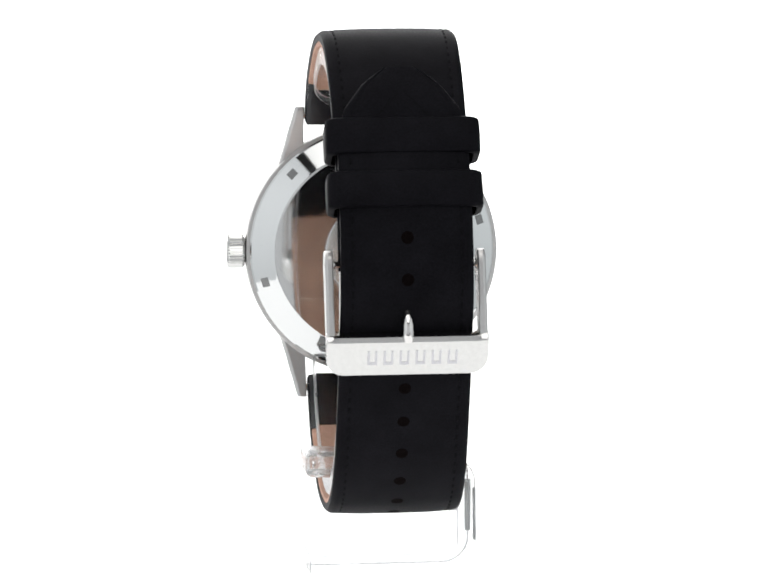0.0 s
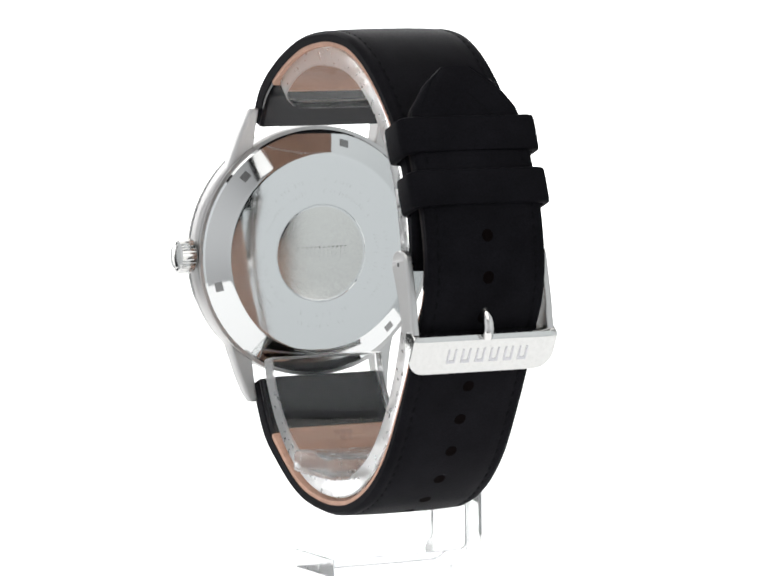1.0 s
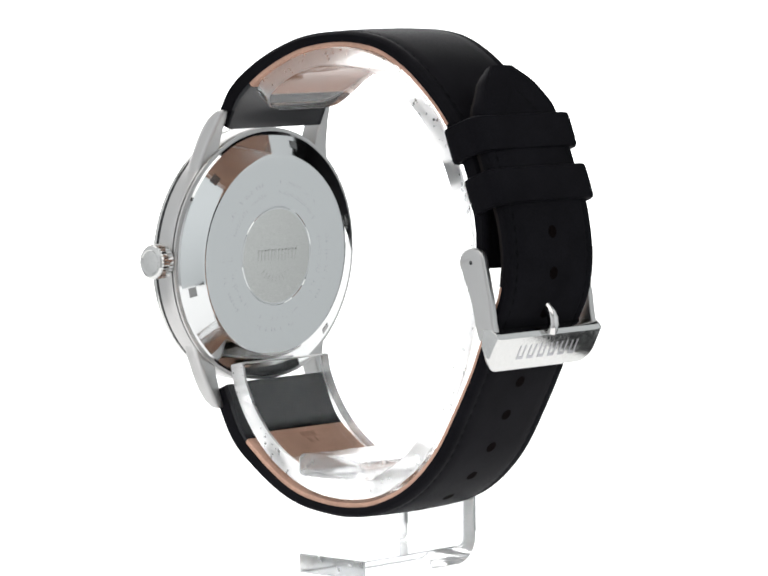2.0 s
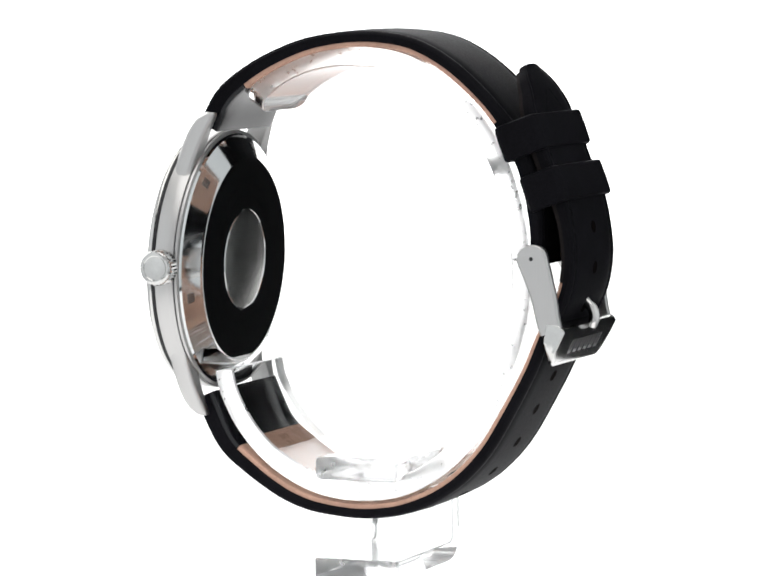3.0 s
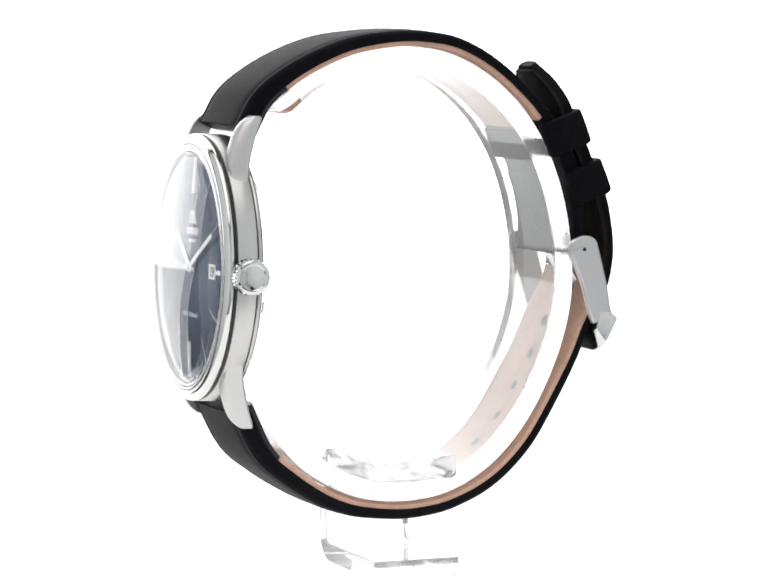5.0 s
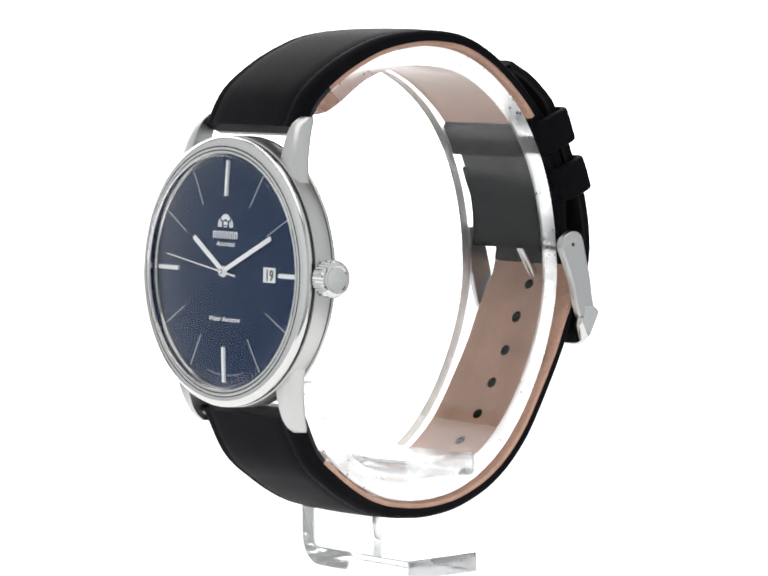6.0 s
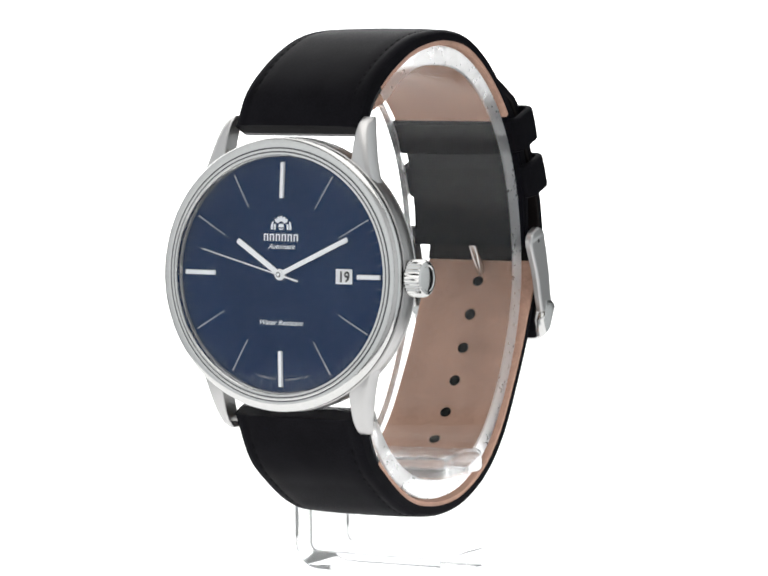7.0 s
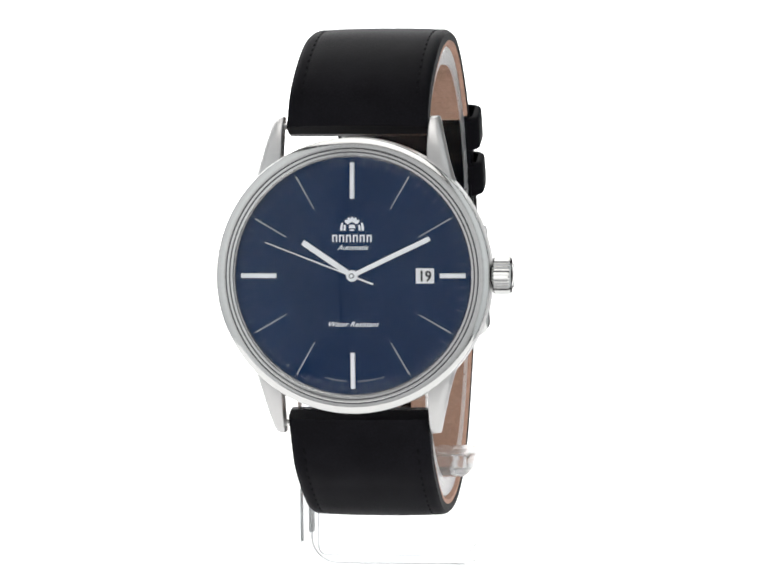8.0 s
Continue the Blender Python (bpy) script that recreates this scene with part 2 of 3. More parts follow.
def lug(watch, sx, sz):
    bm = bmesh.new()
    rows = []
    stations = [(10.5, 2.3, -0.6, 16.2), (12.5, 2.3, -0.66, 15.2), (14.0, 2.28, -0.75, 14.5), (15.5, 2.2, -0.95, 14.05), (17.0, 1.95, -1.3, 13.6), (19.0, 1.45, -1.9, 13.1),
                (20.8, 0.75, -2.55, 12.6), (22.1, -0.2, -3.1, 12.3), (23.0, -1.5, -3.3, 12.05)]
    fine, _ = spline(stations, 18)
    for z, front, back, outer in fine:
        inner = 10.65
        b = 0.35
        ring = [(inner, front), (outer - 1.1, front), (outer - b, front - b), (outer, front - 1.0), (outer, back + b), (outer - b, back), (inner, back)]
        rows.append([hp(sx * x, d, sz * z) for x, d in ring])
    vs = grid(bm, rows, closed_v=True)
    bm.faces.new(vs[0])
    bm.faces.new(list(reversed(vs[-1])))
    return softened(part("lug", bm, M_BRUSH, watch, "brushed steel lug"), 0.18, 2)


def watch_head(watch):
    bm = bmesh.new()
    lathe(bm, [(17.4, 2.9), (19.0, 2.9), (19.05, 2.45), (19.75, 2.4), (19.95, 2.25), (19.98, 1.0), (19.95, -0.5), (19.85, -0.68), (19.5, -0.7), (19.48, -0.86), (19.85, -0.9), (19.93, -1.1), (19.85, -1.35), (19.5, -1.4), (17.0, -1.4)])
    part("case_band", bm, M_BRUSH, watch, "brushed steel case band")
    bm = bmesh.new()
    lathe(bm, [(17.3, 2.85), (19.65, 2.85), (19.85, 2.95), (19.92, 3.2), (19.86, 3.5), (19.62, 3.78), (18.6, 4.14), (18.45, 4.1), (18.40, 3.96), (18.30, 3.96), (18.24, 4.15), (18.1, 4.2), (17.9, 4.2), (17.82, 4.1), (17.76, 4.1), (17.7, 4.22), (17.4, 4.26), (17.3, 4.15), (17.28, 3.0)], closed=True)
    part("bezel", bm, M_BEZEL, watch, "polished stepped steel bezel")
    bm = bmesh.new()
    lathe(bm, [(18.9, 2.44), (19.78, 2.44), (19.82, 2.5), (19.82, 2.84), (19.74, 2.9), (18.9, 2.9)], closed=True)
    part("seam_ring", bm, M_GASKET, watch, "dark seam under the bezel")
    bm = bmesh.new()
    lathe(bm, [(18.9, -0.72), (19.72, -0.72), (19.72, -0.88), (18.9, -0.88)], closed=True)
    part("seam_ring", bm, M_GASKET, watch, "dark seam behind the case band")
    bm = bmesh.new()
    lathe(bm, [(18.20, 3.9), (18.22, 4.13), (18.42, 4.1), (18.44, 3.9)], closed=True)
    part("seam_ring", bm, M_GROOVE, watch, "fine dark step on the bezel")
    bm = bmesh.new()
    lathe(bm, [(17.72, 4.0), (17.73, 4.17), (17.86, 4.17), (17.87, 4.0)], closed=True)
    part("seam_ring", bm, M_GROOVE, watch, "fine dark step on the bezel")
    bm = bmesh.new()
    outer = [(16.5 * k / 24, 7.1 - 1.9 * (k / 24) ** 2.1) for k in range(25)] + [(16.8, 5.08), (17.0, 4.9), (17.15, 4.6), (17.25, 4.0)]
    inner = [(16.6, 3.85), (16.45, 4.0)] + [(16.1 * k / 24, 5.9 - 1.7 * (k / 24) ** 2.1) for k in range(24, -1, -1)]
    lathe(bm, outer + inner)
    ob = part("crystal", bm, M_CRYSTAL, watch, "domed clear crystal")
    ob.visible_shadow = False
    bm = bmesh.new()
    lathe(bm, [(17.25 * k / 24, dial_height(17.25 * k / 24)) for k in range(25)] + [(17.25, 2.4), (0, 2.4)])
    dial = part("dial", bm, M_DIAL, watch, "domed deep blue sunray dial")
    bm = bmesh.new()
    lathe(bm, [(17.3, 3.35), (17.22, 3.35), (17.0, 2.95), (17.3, 2.95)], closed=True)
    part("rehaut", bm, M_POLISH, watch, "polished inner ring")
    for k in range(12):
        bm = bmesh.new()
        a = radians(30 * k)
        if k == 3:
            radial_bar(bm, a, 12.7, 16.4, 0.72, 0.72, 0.30, 0.30)
        elif k % 3 == 0:
            radial_bar(bm, a, 11.1, 16.3, 0.70, 0.70, 0.30, 0.30)
        else:
            radial_bar(bm, a, 11.1, 16.45, 0.12, 0.19, 0.10, 0.10)
        part("hour_marker", bm, M_HAND if k % 3 == 0 else M_THIN, dial, "silver baton marker" if k % 3 == 0 else "fine pale line marker")
    bm = bmesh.new()
    for k in range(60):
        if k % 5:
            radial_bar(bm, radians(6 * k), 15.6, 16.6, 0.09, 0.09, 0.03, 0.03, 3)
    tagged(part("minute_ticks", bm, M_FAINT, dial, "faint grey minute ticks"), kind="stuff")
    # date opening with its frame and numerals
    bm = bmesh.new()
    dial_patch(bm, [(9.35, -0.98), (11.75, -0.98), (11.75, 0.98), (9.35, 0.98)], 0.10, 0.1)
    date = part("date_window", bm, M_DATE, dial, "white date window with silver frame")
    bm = bmesh.new()
    for x0, x1, z0, z1 in ((9.25, 11.85, 0.93, 1.08), (9.25, 11.85, -1.08, -0.93), (9.25, 9.4, -0.93, 0.93), (11.7, 11.85, -0.93, 0.93)):
        dial_patch(bm, [(x0, z0), (x1, z0), (x1, z1), (x0, z1)], 0.17, 0.17)
    part("date_frame", bm, M_HAND, date, "thin silver frame")
    lettering("19", 2.15, (10.55, -0.76), 0.12, M_INK, date, "date_numerals", "black numerals 19", wide=0.9, bold=0.06)
    # emblem: a fan of petals between two posts, over a row of bars
    bm = bmesh.new()
    for k in range(5):
        a = radians(-50 + 25 * k)
        cx, cz = 0.95 * math.sin(a), 7.15 + 0.95 * math.cos(a)
        ring = [(cx + 0.24 * math.cos(q) * math.cos(a) + 0.42 * math.sin(q) * math.sin(a), cz - 0.24 * math.cos(q) * math.sin(a) + 0.42 * math.sin(q) * math.cos(a)) for q in np.linspace(0, 2 * math.pi, 10, endpoint=False)]
        dial_patch(bm, ring, 0.06, 0.06)
    for sx in (-1, 1):
        dial_patch(bm, [(sx * x, z) for x, z in ((0.95, 6.5), (1.25, 6.5), (1.2, 7.3), (0.9, 7.35))], 0.06, 0.06)
        dial_patch(bm, [(sx * x, z) for x, z in ((1.4, 6.5), (1.7, 6.5), (1.75, 6.9), (1.55, 7.6), (1.3, 7.7), (1.35, 7.2))], 0.06, 0.06)
    dial_patch(bm, [(-0.5, 6.85), (0.5, 6.85), (0.35, 7.35), (-0.35, 7.35)], 0.06, 0.06)
    dial_patch(bm, [(-0.35, 6.5), (0.35, 6.5), (0.35, 6.68), (-0.35, 6.68)], 0.06, 0.06)
    part("emblem", bm, M_PRINT, dial, "pale applied emblem")
    for k in range(6):
        bm = bmesh.new()
        x = -2.5 + k * 1.0
        for a, b, c, d in ((-0.38, -0.18, 0, 1.05), (0.14, 0.34, 0, 1.05), (-0.18, 0.14, 0.84, 1.05)):
            dial_patch(bm, [(x + a, 4.85 + c), (x + b, 4.85 + c), (x + b, 4.85 + d), (x + a, 4.85 + d)], 0.06, 0.06)
        part("name_bar", bm, M_PRINT, dial, "pale printed bar")
    lettering("Automatic", 1.0, (0.1, 3.75), 0.05, M_PRINT, dial, "script_line", "pale slanted script", shear=0.45, wide=1.05, bold=0.015)
    lettering("Water Resistant", 1.0, (0.0, -7.3), 0.05, M_PRINT, dial, "script_line", "pale slanted script", shear=0.45, wide=1.12, bold=0.015)
    bm = bmesh.new()
    rng = random.Random(4)
    for k in range(34):
        a = radians(180 - 17 + k * 1.0)
        if 14.5 < k < 19.5 or rng.random() < 0.14:
            continue
        s, c = math.sin(a), math.cos(a)
        h = rng.choice((0.22, 0.3, 0.3))
        dial_patch(bm, [(15.25 * s - 0.1, 15.25 * c - h / 2), (15.25 * s + 0.1, 15.25 * c - h / 2), (15.25 * s + 0.1, 15.25 * c + h / 2), (15.25 * s - 0.1, 15.25 * c + h / 2)], 0.02, 0.02)
    tagged(part("small_print", bm, M_FAINT, dial, "tiny pale bars along the rim"), kind="stuff")
    for sx in (-1, 1):
        for sz in (-1, 1):
            lug(watch, sx, sz)
    for sz in (-1, 1):
        bm = bmesh.new()
        rows = [[hp(x, -2.1 + 0.6 * math.cos(q), sz * (21.6 + 0.6 * math.sin(q))) for q in np.linspace(0, 2 * math.pi, 12, endpoint=False)] for x in (-10.7, 10.7)]
        grid(bm, rows, closed_v=True)
        part("spring_bar", bm, M_POLISH, watch, "steel spring bar")
    pointers(watch)
    case_back(watch)
    crown(watch)


def lettering(text, size, at, up, mat, parent, name, label, shear=0.0, wide=1.0, bold=0.0):
    """Words lying on the dial, centred at (x, z)."""
    cu = bpy.data.curves.new(name, "FONT")
    cu.body, cu.size, cu.shear, cu.align_x, cu.resolution_u, cu.offset = text, size, shear, "CENTER", 2, bold
    tmp = bpy.data.objects.new(name, cu)
    me = bpy.data.meshes.new_from_object(tmp)
    bpy.data.objects.remove(tmp)
    for v in me.vertices:
        x, z = v.co.x * wide + at[0], v.co.y + at[1]
        v.co = hp(x, dial_height(math.hypot(x, z)) + up, z) * MM
    me.materials.clear()
    me.materials.append(mat)
    ob = new(name, me)
    ob.parent = parent
    return tagged(ob, label)


def hand_mesh(outline, d0, d1, ridge=0.0):
    """A hand that points to twelve: outline of (half width, z) from the tail up."""
    bm = bmesh.new()
    rows = [[Vector((-w, -d0, z)), Vector((-w, -d1, z)), Vector((0, -d1 - ridge, z)), Vector((w, -d1, z)), Vector((w, -d0, z))] for w, z in outline]
    vs = grid(bm, rows, closed_v=True)
    bm.faces.new(vs[0])
    bm.faces.new(list(reversed(vs[-1])))
    return bm


def disc(bm, r, d0, d1, n=28):
    rows = [[(q * math.sin(2 * math.pi * k / n), -d, q * math.cos(2 * math.pi * k / n)) for q, d in ((0, d0), (r, d0), (r, d1 - 0.06), (r - 0.06, d1), (0, d1))] for k in range(n)]
    grid(bm, rows, closed_u=True)
    bmesh.ops.remove_doubles(bm, verts=bm.verts, dist=1e-4)


def hand_pose(angle):
    m = HEAD @ pose(0, 0, 0, 0, angle, 0)
    m.translation *= MM
    return m


def pointers(watch):
    for name, outline, d0, d1, angle, hub in (
            ("hour_hand", [(0.30, 0.0), (0.40, 0.9), (0.42, 8.2), (0.38, 8.75)], 3.72, 3.80, 304.0, 0.85),
            ("minute_hand", [(0.26, 0.0), (0.34, 0.9), (0.36, 12.2), (0.30, 12.7)], 3.92, 4.0, 64.6, 0.72)):
        bm = hand_mesh(outline, d0, d1, 0.07)
        disc(bm, hub, d0, d1 + 0.04)
        ob = part(name, bm, M_HAND, watch, "silver faceted baton hand", 25)
        ob.matrix_basis = hand_pose(angle)


def seconds_hand(watch):
    bm = hand_mesh([(0.13, -3.4), (0.12, -1.0), (0.10, 1.0), (0.06, 13.4), (0.03, 13.7)], 4.12, 4.18, 0.02)
    disc(bm, 0.66, 4.08, 4.24)
    disc(bm, 0.25, 4.2, 4.38)
    hand = part("seconds_hand", bm, M_HAND, watch, "thin silver seconds hand")
    bm = bmesh.new()
    disc(bm, 0.42, 4.22, 4.27)
    part("hub_ring", bm, M_GROOVE, hand, "dark ring round the hub")
    return hand


def case_back(watch):
    bm = bmesh.new()
    lathe(bm, [(0, -1.3), (19.2, -1.3), (19.3, -1.5), (19.05, -1.8), (15.95, -3.45), (15.7, -3.62), (15.5, -3.68), (15.42, -3.695), (15.3, -3.70), (7.75, -3.70), (7.68, -3.62), (7.56, -3.62), (7.5, -3.70), (7.4, -3.72), (0, -3.72)])
    back = part("case_back", bm, M_BACKFLAT, watch, "mirror polished steel case back", 22)
    bm = bmesh.new()
    lathe(bm, [(0, -3.68), (7.35, -3.68), (7.35, -3.73), (7.25, -3.75), (0, -3.75)])
    medal = part("medallion", bm, M_MEDAL, back, "round matt medallion")
    for k in range(6):
        bm = bmesh.new()
        a = -4.4 + 1.5 * k
        for x0, x1, z0, z1 in ((a, a + 0.28, -0.7, 1.1), (a + 0.75, a + 1.03, -0.7, 1.1), (a, a + 1.03, 0.85, 1.1)):
            q = [bm.verts.new(hp(x, -3.765, z)) for x, z in ((x0, z0), (x1, z0), (x1, z1), (x0, z1))]
            bm.faces.new(q)
        part("engraved_bar", bm, M_MEDALLINE, medal, "faint engraved bar")
    bm = bmesh.new()
    for k in range(9):
        a = radians(-50 + 12.5 * k)
        q = [bm.verts.new(hp(r * math.sin(a + e), -3.765, -r * math.cos(a + e))) for r, e in ((3.2, -0.03), (3.2, 0.03), (4.2, 0.03), (4.2, -0.03))]
        bm.faces.new(q)
    tagged(part("engraved_arc", bm, M_MEDALLINE, medal, "arc of faint engraved bars"), kind="stuff")
    bm = bmesh.new()
    rng = random.Random(8)
    for k in range(110):
        a = 2 * math.pi * k / 110
        if k % 22 in (0, 1, 2, 3, 4) or rng.random() < 0.12:
            continue
        for r in (9.6, 11.3):
            h = rng.uniform(0.35, 0.6)
            q = [bm.verts.new(hp(u * math.sin(a + e), -3.71, u * math.cos(a + e))) for u, e in ((r, -0.012), (r, 0.008), (r + h, 0.008), (r + h, -0.012))]
            if rng.random() < 0.7:
                bm.faces.new(q)
    tagged(part("engraved_ring", bm, M_ENGRAVE, back, "ring of faint engraved bars"), kind="stuff")
    # Wrench slots are thin plates, their recess shade put into dark steel.
    for k in range(6):
        a = radians(45.5 + 60 * k)
        bm = bmesh.new()
        m = HEAD @ pose(0, 0, 0, 0, math.degrees(a), 0) @ pose(0, 2.25, 17.7, 27.3, 0, 0)
        box(bm, (-0.75, 0.30, -0.62), (0.75, 0.40, 0.62), m)
        part("key_slot", bm, M_DARKSTEEL, back, "thin plate coloured dark for a wrench slot's shade", 0)


def crown(watch):
    bm = bmesh.new()
    n = 64
    d0 = 0.85
    rows = []
    prof = [(0.9, 18.8), (0.9, 20.0), (2.2, 20.02), (2.55, 20.2), (2.72, 20.45), (2.72, 22.4), (2.55, 22.7), (2.2, 22.9), (1.9, 22.95), (1.75, 22.85), (1.0, 23.0), (0.0, 23.05)]
    for k in range(n):
        a = 2 * math.pi * k / n
        tooth = 1.0 if k % 2 else 0.945
        rows.append([hp(x, d0 + r * (tooth if 2.5 < r else 1.0) * math.sin(a), r * (tooth if 2.5 < r else 1.0) * math.cos(a)) for r, x in prof])
    grid(bm, rows, closed_u=True)
    bmesh.ops.remove_doubles(bm, verts=bm.verts, dist=1e-4)
    part("crown", bm, M_BEZEL, watch, "fluted polished winding crown", 28)


# ---- strap ----
UPPER = [(-25.0, 20.7), (-22.3, 25.33), (-17.89, 28.76), (-12.76, 31.39), (-7.24, 33.2), (-0.18, 34.01), (5.66, 33.6), (9.89, 32.39), (14.31, 29.88), (18.53, 26.36), (22.1, 22.53), (25.1, 18.3), (27.3, 13.1), (28.0, 8.47), (28.25, 4.15), (28.14, 1.54), (28.05, 0.4)]
LOWER = [(-26.3, -20.8), (-22.86, -27.76), (-18.62, -31.61), (-14.09, -34.66), (-10.36, -36.37), (-6.64, -37.27), (-0.9, -37.82), (4.42, -37.36), (8.29, -36.26), (12.26, -34.43), (16.12, -31.61), (19.99, -27.38), (23.75, -21.3), (26.92, -15.52), (28.78, -11.2), (30.44, -7.89), (32.35, -4.07), (33.15, 0.35), (32.96, 4.46), (32.06, 8.78), (30.3, 13.1), (28.6, 17.5), (27.1, 21.5), (25.67, 25.66), (23.46, 29.48)]
N_UP, N_LO = 110, 170
LEAN = 0.015
HOLE_START, HOLE_STEP = 0.338, 0.0493


class Band:
    """A strap piece: its path, half width and thickness along it."""

    def __init__(self, path, n, widths, thick, outward):
        self.pts, self.length = spline(path, n)
        self.n, self.widths, self.thick, self.outward = n, widths, thick, outward

    def frame_at(self, s):
        """Point, tangent and outward normal at the share s of the length."""
        f = min(max(s, 0), 1) * (self.n - 1)
        i = min(int(f), self.n - 2)
        p = self.pts[i].lerp(self.pts[i + 1], f - i)
        a, b = self.pts[max(i - 1, 0)], self.pts[min(i + 2, self.n - 1)]
        t = (b - a).normalized()
        nrm = Vector((-t.y, t.x)) * self.outward
        return p, t, nrm

    def half(self, s):
        return float(np.interp(s, [q[0] for q in self.widths], [q[1] for q in self.widths]))

    def depth(self, s):
        return float(np.interp(s, [q[0] for q in self.thick], [q[1] for q in self.thick]))

    def at(self, s, x, u):
        """x across, u outwards from the middle of the thickness."""
        p, t, nrm = self.frame_at(s)
        return Vector((x, p.x + nrm.x * u, p.y + nrm.y * u))

    def crown_at(self, s, e):
        """The outer face's height at e (-1 to 1 across): padded, with a groove along the stitching."""
        h = self.depth(s) / 2
        k = abs(e)
        pad = 0.25 * (1 - k ** 2.2)
        groove = -0.14 * math.exp(-((k - 0.82) / 0.045) ** 2)
        edge = -0.5 * max(0, (k - 0.9) / 0.1) ** 2.2
        return h - 0.15 + pad + groove + edge


def strap_layer(band, s0, s1, n, layer, inset=0.12):
    """layer 'outer': black leather; 'inner': the lining under it."""
    bm = bmesh.new()
    rows = []
    across = [-1, -0.985, -0.96, -0.92, -0.88, -0.85, -0.82, -0.79, -0.75, -0.6, -0.35, 0, 0.35, 0.6, 0.75, 0.79, 0.82, 0.85, 0.88, 0.92, 0.96, 0.985, 1]
    for i in range(n):
        s = s0 + (s1 - s0) * i / (n - 1)
        w, h = band.half(s), band.depth(s) / 2
        seam = -h + min(0.8, h * 0.62)
        ring = []
        if layer == "outer":
            ring += [band.at(s, e * w, band.crown_at(s, e)) for e in across]
            ring += [band.at(s, e * w, seam) for e in (1.0, 0.5, 0, -0.5, -1.0)]
        else:
            w -= inset
            ring += [band.at(s, e * w, seam - 0.004) for e in (-1, -0.5, 0, 0.5, 1)]
            ring += [band.at(s, e * w, -h + 0.12 * max(0, (abs(e) - 0.9) / 0.1) ** 2) for e in (1, 0.97, 0.93, 0.5, 0, -0.5, -0.93, -0.97, -1)]
        rows.append(ring)
    vs = grid(bm, rows, closed_v=True)
    bm.faces.new(vs[0])
    bm.faces.new(list(reversed(vs[-1])))
    return bm


def stitches(band, s0, s1, parent, both=True):
    bm = bmesh.new()
    count = int(band.length * (s1 - s0) / 1.75)
    for sx in (-1, 1):
        for k in range(count):
            s = s0 + (s1 - s0) * (k + 0.5) / count
            ds = 0.56 / band.length
            w = band.half(s)
            for a, b, up in ((-1, 1, 0.06),):
                q = []
                for e, ss, lift in ((-0.18, -1, 0), (0.18, -1, 0), (-0.13, -0.6, 0.13), (0.13, -0.6, 0.13), (-0.13, 0.6, 0.13), (0.13, 0.6, 0.13), (-0.18, 1, 0), (0.18, 1, 0)):
                    q.append(bm.verts.new(band.at(s + ss * ds, sx * 0.82 * w + e, band.crown_at(s, 0.82) + lift - 0.01)))
                for f in ((0, 1, 3, 2), (2, 3, 5, 4), (4, 5, 7, 6)):
                    bm.faces.new([q[j] for j in f])
    return tagged(part("stitching", bm, M_THREAD, parent, "black stitching along the edges", askew=LEAN), kind="stuff")


